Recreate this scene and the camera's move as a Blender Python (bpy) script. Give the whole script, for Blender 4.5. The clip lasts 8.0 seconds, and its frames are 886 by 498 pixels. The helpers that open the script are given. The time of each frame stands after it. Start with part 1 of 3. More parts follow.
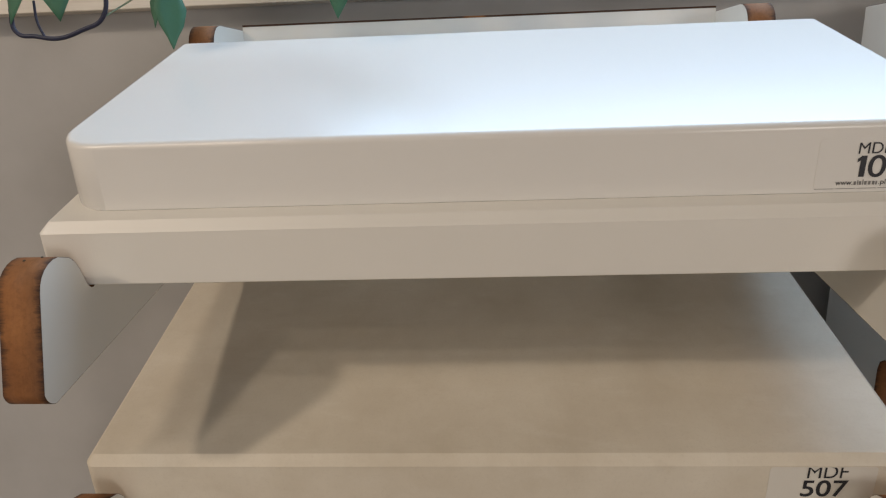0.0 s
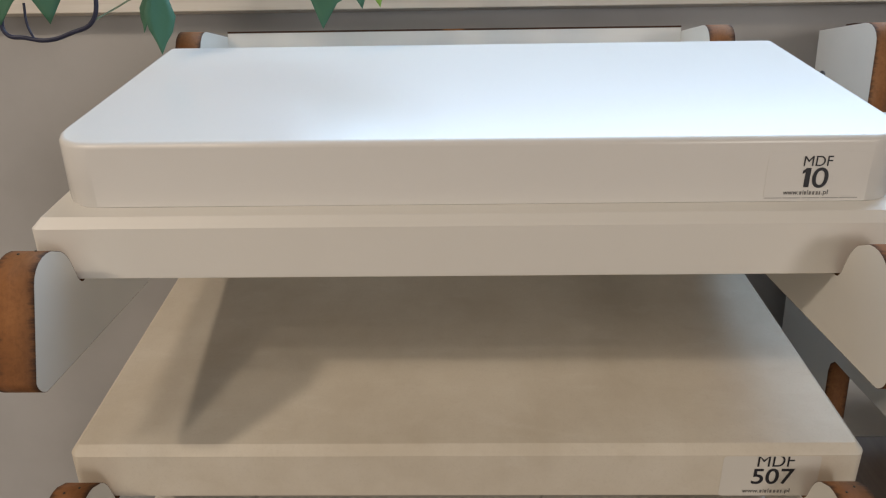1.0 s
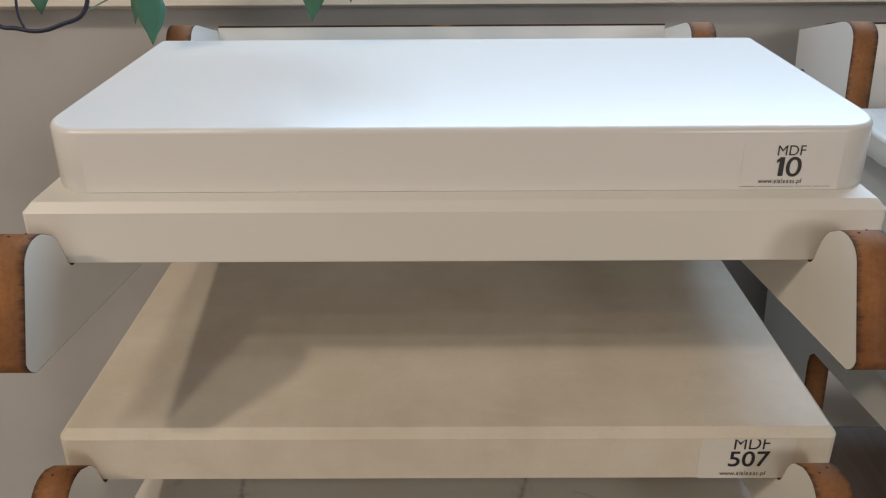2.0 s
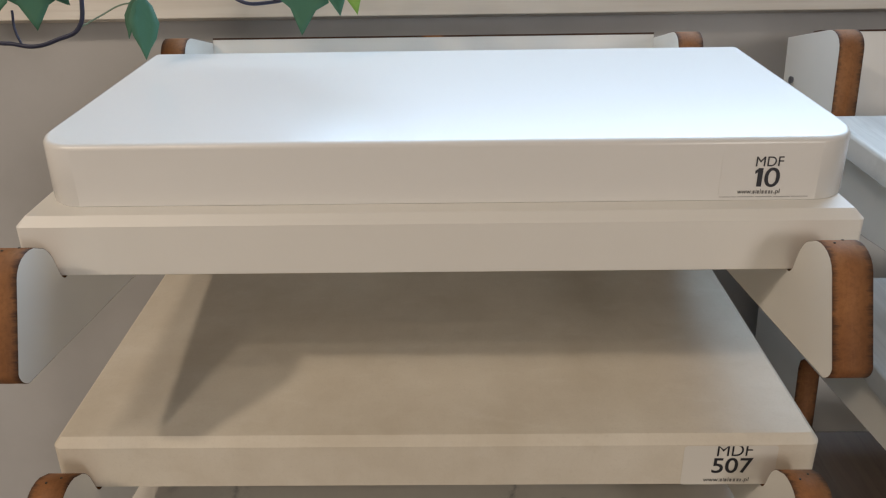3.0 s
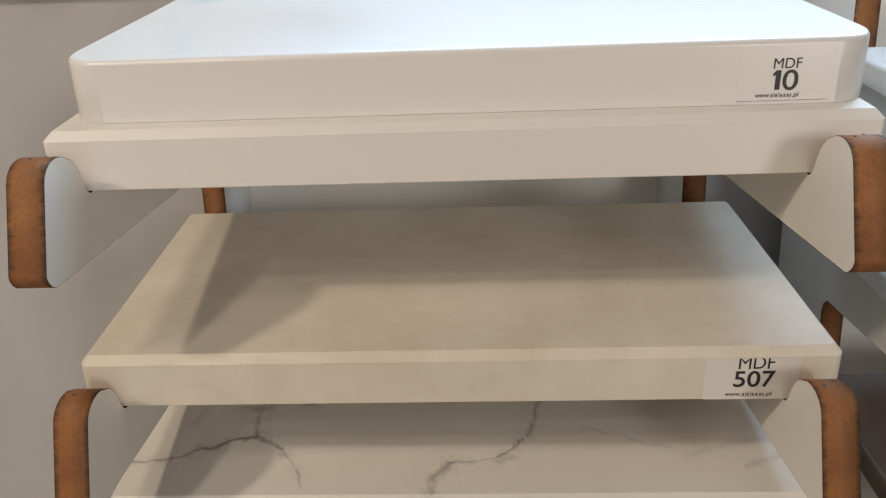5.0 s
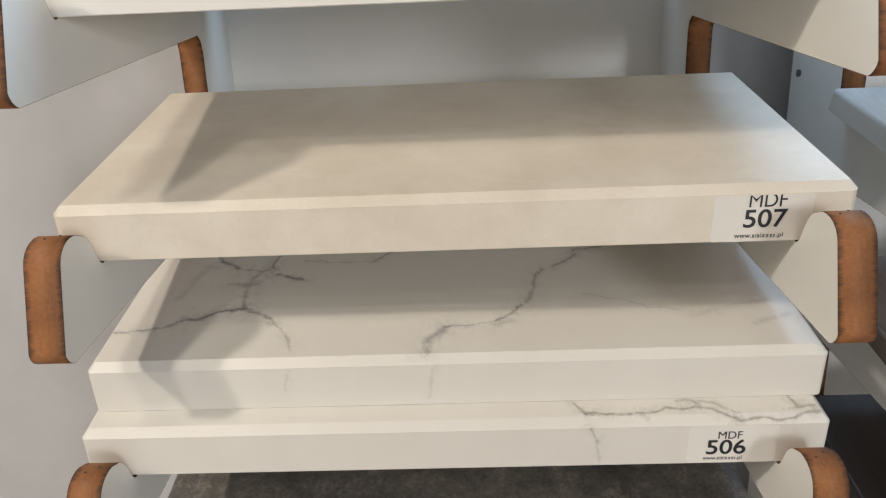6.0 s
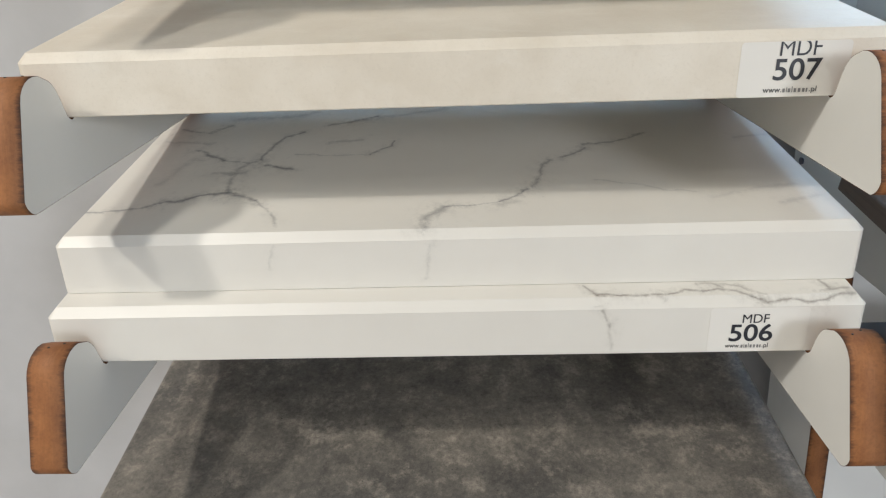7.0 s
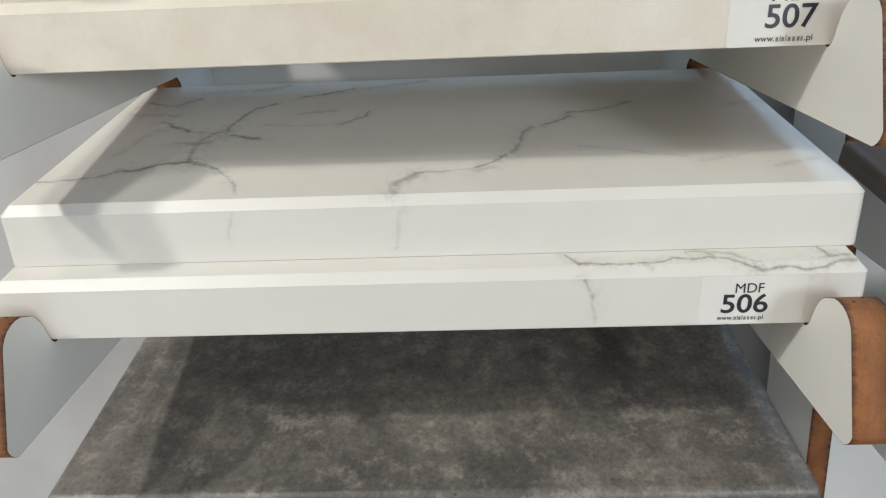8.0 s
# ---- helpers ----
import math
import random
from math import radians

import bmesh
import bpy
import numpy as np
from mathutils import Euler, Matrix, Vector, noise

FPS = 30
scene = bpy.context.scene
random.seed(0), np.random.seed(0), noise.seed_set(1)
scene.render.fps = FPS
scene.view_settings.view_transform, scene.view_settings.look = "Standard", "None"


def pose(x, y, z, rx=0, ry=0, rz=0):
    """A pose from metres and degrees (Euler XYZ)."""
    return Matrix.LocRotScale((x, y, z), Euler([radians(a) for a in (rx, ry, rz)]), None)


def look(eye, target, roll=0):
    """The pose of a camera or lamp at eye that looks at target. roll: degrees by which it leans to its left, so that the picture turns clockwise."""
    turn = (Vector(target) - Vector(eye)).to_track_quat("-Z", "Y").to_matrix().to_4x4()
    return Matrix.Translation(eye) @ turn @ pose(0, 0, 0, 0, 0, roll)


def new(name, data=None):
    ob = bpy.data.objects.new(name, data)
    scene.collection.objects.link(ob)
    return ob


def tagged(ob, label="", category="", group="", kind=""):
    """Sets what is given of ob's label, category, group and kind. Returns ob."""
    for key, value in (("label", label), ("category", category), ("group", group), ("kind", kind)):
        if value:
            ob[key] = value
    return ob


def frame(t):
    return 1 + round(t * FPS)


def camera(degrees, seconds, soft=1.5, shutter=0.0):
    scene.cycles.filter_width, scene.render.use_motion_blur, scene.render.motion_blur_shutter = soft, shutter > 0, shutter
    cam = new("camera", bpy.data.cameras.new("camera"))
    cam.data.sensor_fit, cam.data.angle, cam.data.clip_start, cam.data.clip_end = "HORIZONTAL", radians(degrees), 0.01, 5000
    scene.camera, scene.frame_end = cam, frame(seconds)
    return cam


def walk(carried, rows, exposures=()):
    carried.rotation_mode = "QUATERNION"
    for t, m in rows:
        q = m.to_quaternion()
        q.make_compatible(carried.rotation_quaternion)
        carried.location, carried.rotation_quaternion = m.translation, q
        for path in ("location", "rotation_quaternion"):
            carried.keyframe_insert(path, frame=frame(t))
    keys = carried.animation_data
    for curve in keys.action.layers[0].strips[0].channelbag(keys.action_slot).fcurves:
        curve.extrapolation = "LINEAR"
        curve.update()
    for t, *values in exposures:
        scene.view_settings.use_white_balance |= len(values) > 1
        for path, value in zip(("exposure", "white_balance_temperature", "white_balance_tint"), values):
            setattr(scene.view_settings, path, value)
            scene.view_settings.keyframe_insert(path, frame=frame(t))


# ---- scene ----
cam = camera(70.2, 8.0, soft=1.2)
# seconds, eye x y z, yaw, pitch, roll
ROWS = [
    (0.0, -0.0, -0.3125, 1.3784, 2.8554, -14.7405, 1.9791),
    (0.5, -0.0117, -0.3311, 1.3771, 1.7787, -14.367, 1.2668),
    (1.0, -0.001, -0.3332, 1.3791, 0.8334, -14.0399, 0.687),
    (1.5, 0.0014, -0.3377, 1.3706, 0.2776, -13.877, 0.293),
    (2.0, 0.0029, -0.3431, 1.3713, 0.1423, -13.7311, 0.2987),
    (3.5, 0.0182, -0.3519, 1.3792, 0.8065, -13.1102, 0.7856),
    (4.0, 0.0179, -0.3579, 1.3793, 1.0656, -12.6768, 0.6655),
    (5.5, 0.0111, -0.3633, 1.2803, 2.0417, -13.8739, 2.0074),
    (6.0, 0.0099, -0.3614, 1.2412, 1.0822, -15.3061, 2.1257),
    (6.5, 0.0145, -0.3643, 1.1975, 1.326, -15.5272, 1.8093),
    (7.0, 0.0095, -0.3507, 1.1526, 1.5387, -14.6591, 1.6715),
    (7.5, 0.0211, -0.3356, 1.1412, 1.6674, -14.6086, 1.8939),
    (8.0, 0.0249, -0.3315, 1.1258, 1.5935, -14.2328, 1.9795),
]
EXPOSURES = [(0.0, 0.19, 6650, 12), (4.2, 0.21, 6650, 12), (5.4, 0.78, 6450, 11), (6.0, 1.1, 6000, 9), (6.4, 1.2, 5700, 7), (7.2, 1.25, 5600, 6), (8.0, 1.28, 5480, 5)]
walk(cam, [(t, pose(x, y, z, 90 + pitch, roll, yaw)) for t, x, y, z, yaw, pitch, roll in ROWS], EXPOSURES)

# ---- light ----
world = bpy.data.worlds.new("world")
scene.world = world
world.use_nodes = True
wn = world.node_tree.nodes
sky = wn.new("ShaderNodeTexSky")
sky.sky_type, sky.sun_disc = "NISHITA", False
sky.sun_elevation, sky.sun_rotation = radians(35), radians(20)
world.node_tree.links.new(sky.outputs[0], wn["Background"].inputs[0])
wn["Background"].inputs[1].default_value = 0.1


def area_lamp(name, m, sx, sy, watts, colour):
    data = bpy.data.lights.new(name, "AREA")
    data.shape, data.size, data.size_y, data.energy, data.color = "RECTANGLE", sx, sy, watts, colour
    ob = new(name, data)
    ob.matrix_world = m
    return ob


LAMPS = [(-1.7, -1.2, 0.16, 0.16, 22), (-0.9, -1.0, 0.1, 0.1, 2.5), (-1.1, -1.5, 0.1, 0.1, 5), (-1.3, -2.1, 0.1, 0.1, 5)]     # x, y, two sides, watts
area_lamp("window_light", look((0.35, 0.33, 2.0), (0.35, -2.0, 1.3)), 1.1, 0.7, 12.5, (0.52, 0.75, 1.0))
# added fill: broad low light from the front right, its source unseen
area_lamp("front_fill_light", look((2.76, -4.6, 1.5), (0.0, -4.6, 1.5)), 2.2, 1.4, 80, (1.0, 0.94, 0.88))
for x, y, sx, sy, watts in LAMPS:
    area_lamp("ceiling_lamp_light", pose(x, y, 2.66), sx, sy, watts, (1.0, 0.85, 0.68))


# ---- materials ----
def material(name, colour, rough=0.5, spec=0.5, metallic=0.0, coat=0.0):
    m = bpy.data.materials.new(name)
    m.use_nodes = True
    b = m.node_tree.nodes["Principled BSDF"]
    b.inputs["Base Color"].default_value = (*colour, 1)
    b.inputs["Roughness"].default_value = rough
    b.inputs["Specular IOR Level"].default_value = spec
    b.inputs["Metallic"].default_value = metallic
    b.inputs["Coat Weight"].default_value = coat
    b.inputs["Coat Roughness"].default_value = 0.12
    return m, m.node_tree.nodes, m.node_tree.links, b


def node(nt, kind, **values):
    n = nt.new(kind)
    for k, v in values.items():
        n.inputs[k].default_value = v
    return n


def noise_of(nt, ln, vector, scale, detail=4.0, rough=0.55):
    n = node(nt, "ShaderNodeTexNoise", Scale=scale, Detail=detail, Roughness=rough)
    ln.new(vector, n.inputs["Vector"])
    return n.outputs["Fac"]


def ramp(nt, ln, fac, stops):
    r = nt.new("ShaderNodeValToRGB")
    while len(r.color_ramp.elements) < len(stops):
        r.color_ramp.elements.new(0.5)
    for e, (at, col) in zip(r.color_ramp.elements, stops):
        e.position, e.color = at, (*col, 1)
    ln.new(fac, r.inputs[0])
    return r.outputs[0]


def mix(nt, ln, fac, a, b, blend="MIX"):
    m = nt.new("ShaderNodeMix")
    m.data_type, m.blend_type = "RGBA", blend
    for value, socket in ((fac, m.inputs[0]), (a, m.inputs[6]), (b, m.inputs[7])):
        if isinstance(value, bpy.types.NodeSocket):
            ln.new(value, socket)
        else:
            socket.default_value = value if isinstance(value, float) else (*value, 1)
    return m.outputs[2]


def calc(nt, ln, op, *args):
    m = nt.new("ShaderNodeMath")
    m.operation = op
    for value, socket in zip(args, m.inputs):
        if isinstance(value, bpy.types.NodeSocket):
            ln.new(value, socket)
        else:
            socket.default_value = value
    return m.outputs[0]


def bump(nt, ln, b, height, strength, distance=0.001):
    n = node(nt, "ShaderNodeBump", Strength=strength, Distance=distance)
    ln.new(height, n.inputs["Height"])
    ln.new(n.outputs[0], b.inputs["Normal"])


def painted(name, colour, rough, grain=900.0, strength=0.08, stain=0.04, coat=0.0, patch=0.16):
    """Sprayed or laminated board: fine orange peel, faint smudges."""
    m, nt, ln, b = material(name, colour, rough, coat=coat)
    tc = nt.new("ShaderNodeTexCoord").outputs["Object"]
    smudge = noise_of(nt, ln, tc, 9.0, 5.0)
    dark = tuple(c * (1 - stain * 2.5) for c in colour)
    ln.new(ramp(nt, ln, smudge, [(0.35, dark), (0.62, colour)]), b.inputs["Base Color"])
    ln.new(calc(nt, ln, "MULTIPLY_ADD", noise_of(nt, ln, tc, 30.0), patch, rough - patch / 2), b.inputs["Roughness"])
    bump(nt, ln, b, noise_of(nt, ln, tc, grain, 2.0), strength, 0.0004)
    return m


WHITE_GLOSS = painted("white_gloss_lacquer", (0.82, 0.81, 0.785), 0.26, 500.0, 0.04, 0.003, patch=0.02)
WHITE_SATIN = painted("white_satin_foil", (0.83, 0.81, 0.76), 0.42, 900.0, 0.1, 0.008, patch=0.06)
WHITE_PLATE = painted("white_laminate", (0.76, 0.75, 0.71), 0.45, 1100.0, 0.1, 0.02)
# the side panels' white made lighter: light on the back panel put into colour
WHITE_LIT_BACK = painted("white_lit_back_board", (0.86, 0.855, 0.83), 0.4, 700.0, 0.06, 0.015)
BACK_WALL = painted("light_back_wall", (0.46, 0.455, 0.455), 0.5, 200.0, 0.2, 0.04)
PAPER = painted("white_label_paper", (0.74, 0.715, 0.66), 0.5, 700.0, 0.1, 0.01)
INK, *_ = material("black_print", (0.012, 0.013, 0.02), 0.45)
SEAM, *_ = material("dark_joint", (0.06, 0.05, 0.04), 0.8)


def band_material():
    """Brown lacquered board edge: mottled, with burnt dark rims."""
    m, nt, ln, b = material("brown_edge_band", (0.3, 0.13, 0.045), 0.68)
    tc = nt.new("ShaderNodeTexCoord").outputs["Object"]
    sep = nt.new("ShaderNodeSeparateXYZ")
    ln.new(tc, sep.inputs[0])
    big, fine = noise_of(nt, ln, tc, 38.0, 4.0), noise_of(nt, ln, tc, 420.0, 4.0, 0.7)
    col = ramp(nt, ln, big, [(0.3, (0.2, 0.075, 0.022)), (0.7, (0.35, 0.145, 0.046))])
    col = mix(nt, ln, calc(nt, ln, "MULTIPLY", node_range(nt, ln, fine, 0.42, 0.8), 0.5), col, (0.12, 0.044, 0.014))
    streak = noise_of(nt, ln, wave_along(nt, ln, tc, 700, 60, 60), 1.0, 4.0, 0.6)
    col = mix(nt, ln, calc(nt, ln, "MULTIPLY", node_range(nt, ln, streak, 0.5, 0.9), 0.3), col, (0.42, 0.2, 0.08))
    speck = node_range(nt, ln, noise_of(nt, ln, tc, 520.0, 5.0, 0.7), 0.31, 0.25)
    col = mix(nt, ln, speck, col, (0.04, 0.015, 0.008))
    rim = calc(nt, ln, "ABSOLUTE", sep.outputs[0])
    rim = calc(nt, ln, "ADD", rim, calc(nt, ln, "MULTIPLY_ADD", noise_of(nt, ln, wave_along(nt, ln, tc, 60, 320, 320), 1.0, 6.0, 0.75), 0.012, -0.006))
    rim = node_range(nt, ln, rim, 0.0072, 0.0108)
    ln.new(mix(nt, ln, calc(nt, ln, "MULTIPLY", rim, 0.88), col, (0.035, 0.014, 0.008)), b.inputs["Base Color"])
    bump(nt, ln, b, fine, 0.25, 0.0005)
    return m


def node_range(nt, ln, value, lo, hi):
    r = node(nt, "ShaderNodeMapRange")
    ln.new(value, r.inputs[0])
    r.inputs[1].default_value, r.inputs[2].default_value = lo, hi
    return r.outputs[0]


def wave_along(nt, ln, tc, sx, sy, sz):
    mp = node(nt, "ShaderNodeMapping", Scale=(sx, sy, sz))
    ln.new(tc, mp.inputs[0])
    return mp.outputs[0]


def stone_material():
    """Beige limestone print: warm clouds, faint slanting wisps and fine sandy specks."""
    m, nt, ln, b = material("beige_stone_print", (0.72, 0.64, 0.51), 0.5, spec=0.35)
    tc = nt.new("ShaderNodeTexCoord").outputs["Object"]
    turned = node(nt, "ShaderNodeMapping", Rotation=(0, 0, 0.5), Scale=(9, 26, 14))
    ln.new(tc, turned.inputs[0])
    cloud = noise_of(nt, ln, tc, 14.0, 6.0, 0.62)
    wisp = noise_of(nt, ln, turned.outputs[0], 2.2, 7.0, 0.66)
    sand = noise_of(nt, ln, tc, 520.0, 5.0, 0.75)
    col = ramp(nt, ln, cloud, [(0.28, (0.635, 0.57, 0.465)), (0.72, (0.765, 0.71, 0.61))])
    col = mix(nt, ln, calc(nt, ln, "MULTIPLY", node_range(nt, ln, wisp, 0.55, 0.8), 0.45), col, (0.84, 0.8, 0.72))
    col = mix(nt, ln, calc(nt, ln, "MULTIPLY", node_range(nt, ln, wisp, 0.42, 0.22), 0.4), col, (0.58, 0.51, 0.4))
    ln.new(mix(nt, ln, calc(nt, ln, "MULTIPLY", node_range(nt, ln, sand, 0.52, 0.75), 0.3), col, (0.54, 0.48, 0.39)), b.inputs["Base Color"])
    bump(nt, ln, b, sand, 0.1, 0.0004)
    return m


def concrete_material():
    """Dark concrete print: soft patches, crumbly pale blotches, specks and pits."""
    m, nt, ln, b = material("dark_grey_concrete_print", (0.13, 0.125, 0.118), 0.42)
    tc = nt.new("ShaderNodeTexCoord").outputs["Object"]
    patch = noise_of(nt, ln, tc, 11.0, 7.0, 0.66)
    crumb = noise_of(nt, ln, tc, 52.0, 10.0, 0.76)
    fine = noise_of(nt, ln, tc, 380.0, 6.0, 0.75)
    col = ramp(nt, ln, patch, [(0.35, (0.085, 0.08, 0.074)), (0.65, (0.175, 0.16, 0.137))])
    col = mix(nt, ln, calc(nt, ln, "MULTIPLY", node_range(nt, ln, crumb, 0.5, 0.64), 0.6), col, (0.34, 0.305, 0.255))
    col = mix(nt, ln, calc(nt, ln, "MULTIPLY", node_range(nt, ln, crumb, 0.46, 0.36), 0.6), col, (0.06, 0.058, 0.055))
    speck = ramp(nt, ln, fine, [(0.36, (0.15, 0.15, 0.15)), (0.5, (0.5, 0.5, 0.5)), (0.64, (0.85, 0.83, 0.8))])
    col = mix(nt, ln, 0.35, col, speck, "OVERLAY")
    pits = node_range(nt, ln, noise_of(nt, ln, tc, 300.0, 5.0, 0.7), 0.34, 0.28)
    ln.new(mix(nt, ln, pits, col, (0.035, 0.033, 0.03)), b.inputs["Base Color"])
    bump(nt, ln, b, fine, 0.25, 0.0006)
    return m


def wood_material(name, light, dark, gx=3.0, gy=60.0, gz=60.0):
    m, nt, ln, b = material(name, light, 0.45)
    tc = nt.new("ShaderNodeTexCoord").outputs["Object"]
    big = noise_of(nt, ln, wave_along(nt, ln, tc, gx * 0.5, gy * 0.3, gz * 0.3), 1.0, 5.0, 0.6)
    grain = noise_of(nt, ln, wave_along(nt, ln, tc, gx * 3, gy * 5, gz * 5), 1.0, 6.0, 0.7)
    col = ramp(nt, ln, big, [(0.3, dark), (0.65, light)])
    ln.new(mix(nt, ln, node_range(nt, ln, grain, 0.52, 0.78), col, dark), b.inputs["Base Color"])
    bump(nt, ln, b, grain, 0.2, 0.0005)
    return m


def vein_distance(nt, ln, px, py, ax, ay, bx, by):
    """Distance from the point (px, py) to the stretch from a to b."""
    dx, dy = bx - ax, by - ay
    length2 = dx * dx + dy * dy
    ux, uy = calc(nt, ln, "SUBTRACT", px, ax), calc(nt, ln, "SUBTRACT", py, ay)
    along = calc(nt, ln, "DIVIDE", calc(nt, ln, "MULTIPLY_ADD", ux, dx, calc(nt, ln, "MULTIPLY", uy, dy)), length2)
    along = calc(nt, ln, "MINIMUM", calc(nt, ln, "MAXIMUM", along, 0.0), 1.0)
    ex = calc(nt, ln, "SUBTRACT", ux, calc(nt, ln, "MULTIPLY", along, dx))
    ey = calc(nt, ln, "SUBTRACT", uy, calc(nt, ln, "MULTIPLY", along, dy))
    return calc(nt, ln, "SQRT", calc(nt, ln, "MULTIPLY_ADD", ex, ex, calc(nt, ln, "MULTIPLY", ey, ey)))


def marble_material(name, veins, back=0.0, tone=(0.15, 0.15, 0.155)):
    """White marble print. veins: (width, darkness, path), the path in the unrolled top: x, and y less the height below the top."""
    m, nt, ln, b = material(name, (0.8, 0.79, 0.76), 0.42)
    tc = nt.new("ShaderNodeTexCoord").outputs["Object"]
    wob = nt.new("ShaderNodeTexNoise")
    wob.inputs["Scale"].default_value, wob.inputs["Detail"].default_value = 75.0, 8.0
    ln.new(tc, wob.inputs["Vector"])
    shift = nt.new("ShaderNodeVectorMath")
    shift.operation = "MULTIPLY_ADD"
    ln.new(wob.outputs["Color"], shift.inputs[0])
    shift.inputs[1].default_value, shift.inputs[2].default_value = (0.009, 0.009, 0.0), (-0.0045, -0.0045, 0.0)
    add = nt.new("ShaderNodeVectorMath")
    ln.new(tc, add.inputs[0])
    ln.new(shift.outputs[0], add.inputs[1])
    sep = nt.new("ShaderNodeSeparateXYZ")
    ln.new(add.outputs[0], sep.inputs[0])
    px = sep.outputs[0]
    py = calc(nt, ln, "SUBTRACT", calc(nt, ln, "ADD", sep.outputs[1], sep.outputs[2]), back)
    cloud = noise_of(nt, ln, tc, 7.0, 5.0)
    col = ramp(nt, ln, cloud, [(0.3, (0.68, 0.65, 0.59)), (0.65, (0.74, 0.715, 0.655))])
    breakup = noise_of(nt, ln, tc, 110.0, 6.0, 0.75)
    uneven = calc(nt, ln, "MULTIPLY_ADD", noise_of(nt, ln, tc, 160.0, 5.0, 0.7), 2.6, -0.35)
    for width, dark, path in veins:
        dist = None
        for (ax, ay), (bx, by) in zip(path, path[1:]):
            d = vein_distance(nt, ln, px, py, ax, ay, bx, by)
            dist = d if dist is None else calc(nt, ln, "MINIMUM", dist, d)
        dist = calc(nt, ln, "MULTIPLY", dist, uneven)
        core = node_range(nt, ln, dist, width * 1.3, 0.0)
        halo = node_range(nt, ln, dist, width * 7, 0.0)
        core = calc(nt, ln, "MULTIPLY", core, node_range(nt, ln, breakup, 0.3, 0.52))
        halo = calc(nt, ln, "MULTIPLY", calc(nt, ln, "POWER", halo, 2.4), node_range(nt, ln, breakup, 0.42, 0.7))
        fac = calc(nt, ln, "MULTIPLY", calc(nt, ln, "MAXIMUM", core, calc(nt, ln, "MULTIPLY", halo, 0.7)), min(dark * 1.05, 0.95))
        col = mix(nt, ln, fac, col, tone)
    ln.new(col, b.inputs["Base Color"])
    bump(nt, ln, b, noise_of(nt, ln, tc, 800.0, 2.0), 0.06, 0.0004)
    return m


WALL_FAR = painted("grey_wall_paint", (0.5, 0.49, 0.47), 0.6, 200.0, 0.2, 0.04)
CEILING = painted("dark_unseen_ceiling", (0.2, 0.2, 0.2), 0.7, 200.0, 0.2, 0.04)
INK_GREY, *_ = material("grey_print", (0.2, 0.195, 0.19), 0.5)
CLEAR = painted("clear_white_film", (0.775, 0.75, 0.695), 0.36, 500.0, 0.05, 0.01)
GLASS, _, _, glass_bsdf = material("window_glass", (1, 1, 1), 0.0)
glass_bsdf.inputs["Transmission Weight"].default_value = 1.0
VEINS_UP = [
    (0.0014, 0.7, [(-0.2341, 0.0737), (-0.2168, 0.0741), (-0.2006, 0.0767), (-0.1829, 0.0844)]),
    (0.002, 0.85, [(-0.1829, 0.0844), (-0.1646, 0.0923), (-0.1458, 0.095)]),
    (0.0018, 0.7, [(-0.1458, 0.095), (-0.1259, 0.0831)]),
    (0.0014, 0.5, [(-0.1259, 0.0831), (-0.1128, 0.0681), (-0.1041, 0.0516)]),
    (0.0012, 0.2, [(-0.1036, 0.0324), (-0.1052, 0.0244), (-0.1079, 0.0155)]),
    (0.0026, 0.5, [(-0.1458, 0.095), (-0.1506, 0.1147), (-0.1513, 0.1303), (-0.145, 0.139), (-0.1369, 0.1449)]),
    (0.002, 0.75, [(-0.1369, 0.1449), (-0.1344, 0.1644), (-0.1272, 0.185), (-0.1163, 0.193)]),
    (0.0022, 0.8, [(-0.19, 0.1637), (-0.1756, 0.1527), (-0.1649, 0.1451)]),
    (0.0012, 0.5, [(-0.1649, 0.1451), (-0.145, 0.139)]),
    (0.002, 0.9, [(-0.1322, 0.1353), (-0.121, 0.13), (-0.1121, 0.1284)]),
]
VEINS_UP += [
    (0.0009, 0.4, [(-0.1151, 0.1529), (-0.082, 0.1475), (-0.0586, 0.1495)]),
    (0.0014, 0.75, [(-0.0586, 0.1495), (-0.0517, 0.1578), (-0.0451, 0.1634), (-0.0442, 0.1705)]),
    (0.0016, 0.7, [(-0.098, 0.2052), (-0.0806, 0.212), (-0.0597, 0.2224)]),
    (0.0022, 0.6, [(-0.216, 0.2027), (-0.1913, 0.196), (-0.1793, 0.2101)]),
    (0.003, 0.35, [(-0.22, 0.1807), (-0.1839, 0.1757)]),
    (0.003, 0.4, [(-0.0926, 0.1714), (-0.0827, 0.1737), (-0.0683, 0.1746)]),
    (0.0026, 0.4, [(-0.1654, 0.1243), (-0.1441, 0.1236)]),
    (0.0044, 0.4, [(-0.1778, 0.2221), (-0.133, 0.2255), (-0.1121, 0.2351)]),
    (0.004, 0.35, [(-0.0806, 0.212), (-0.0418, 0.2232), (-0.0063, 0.234)]),
]
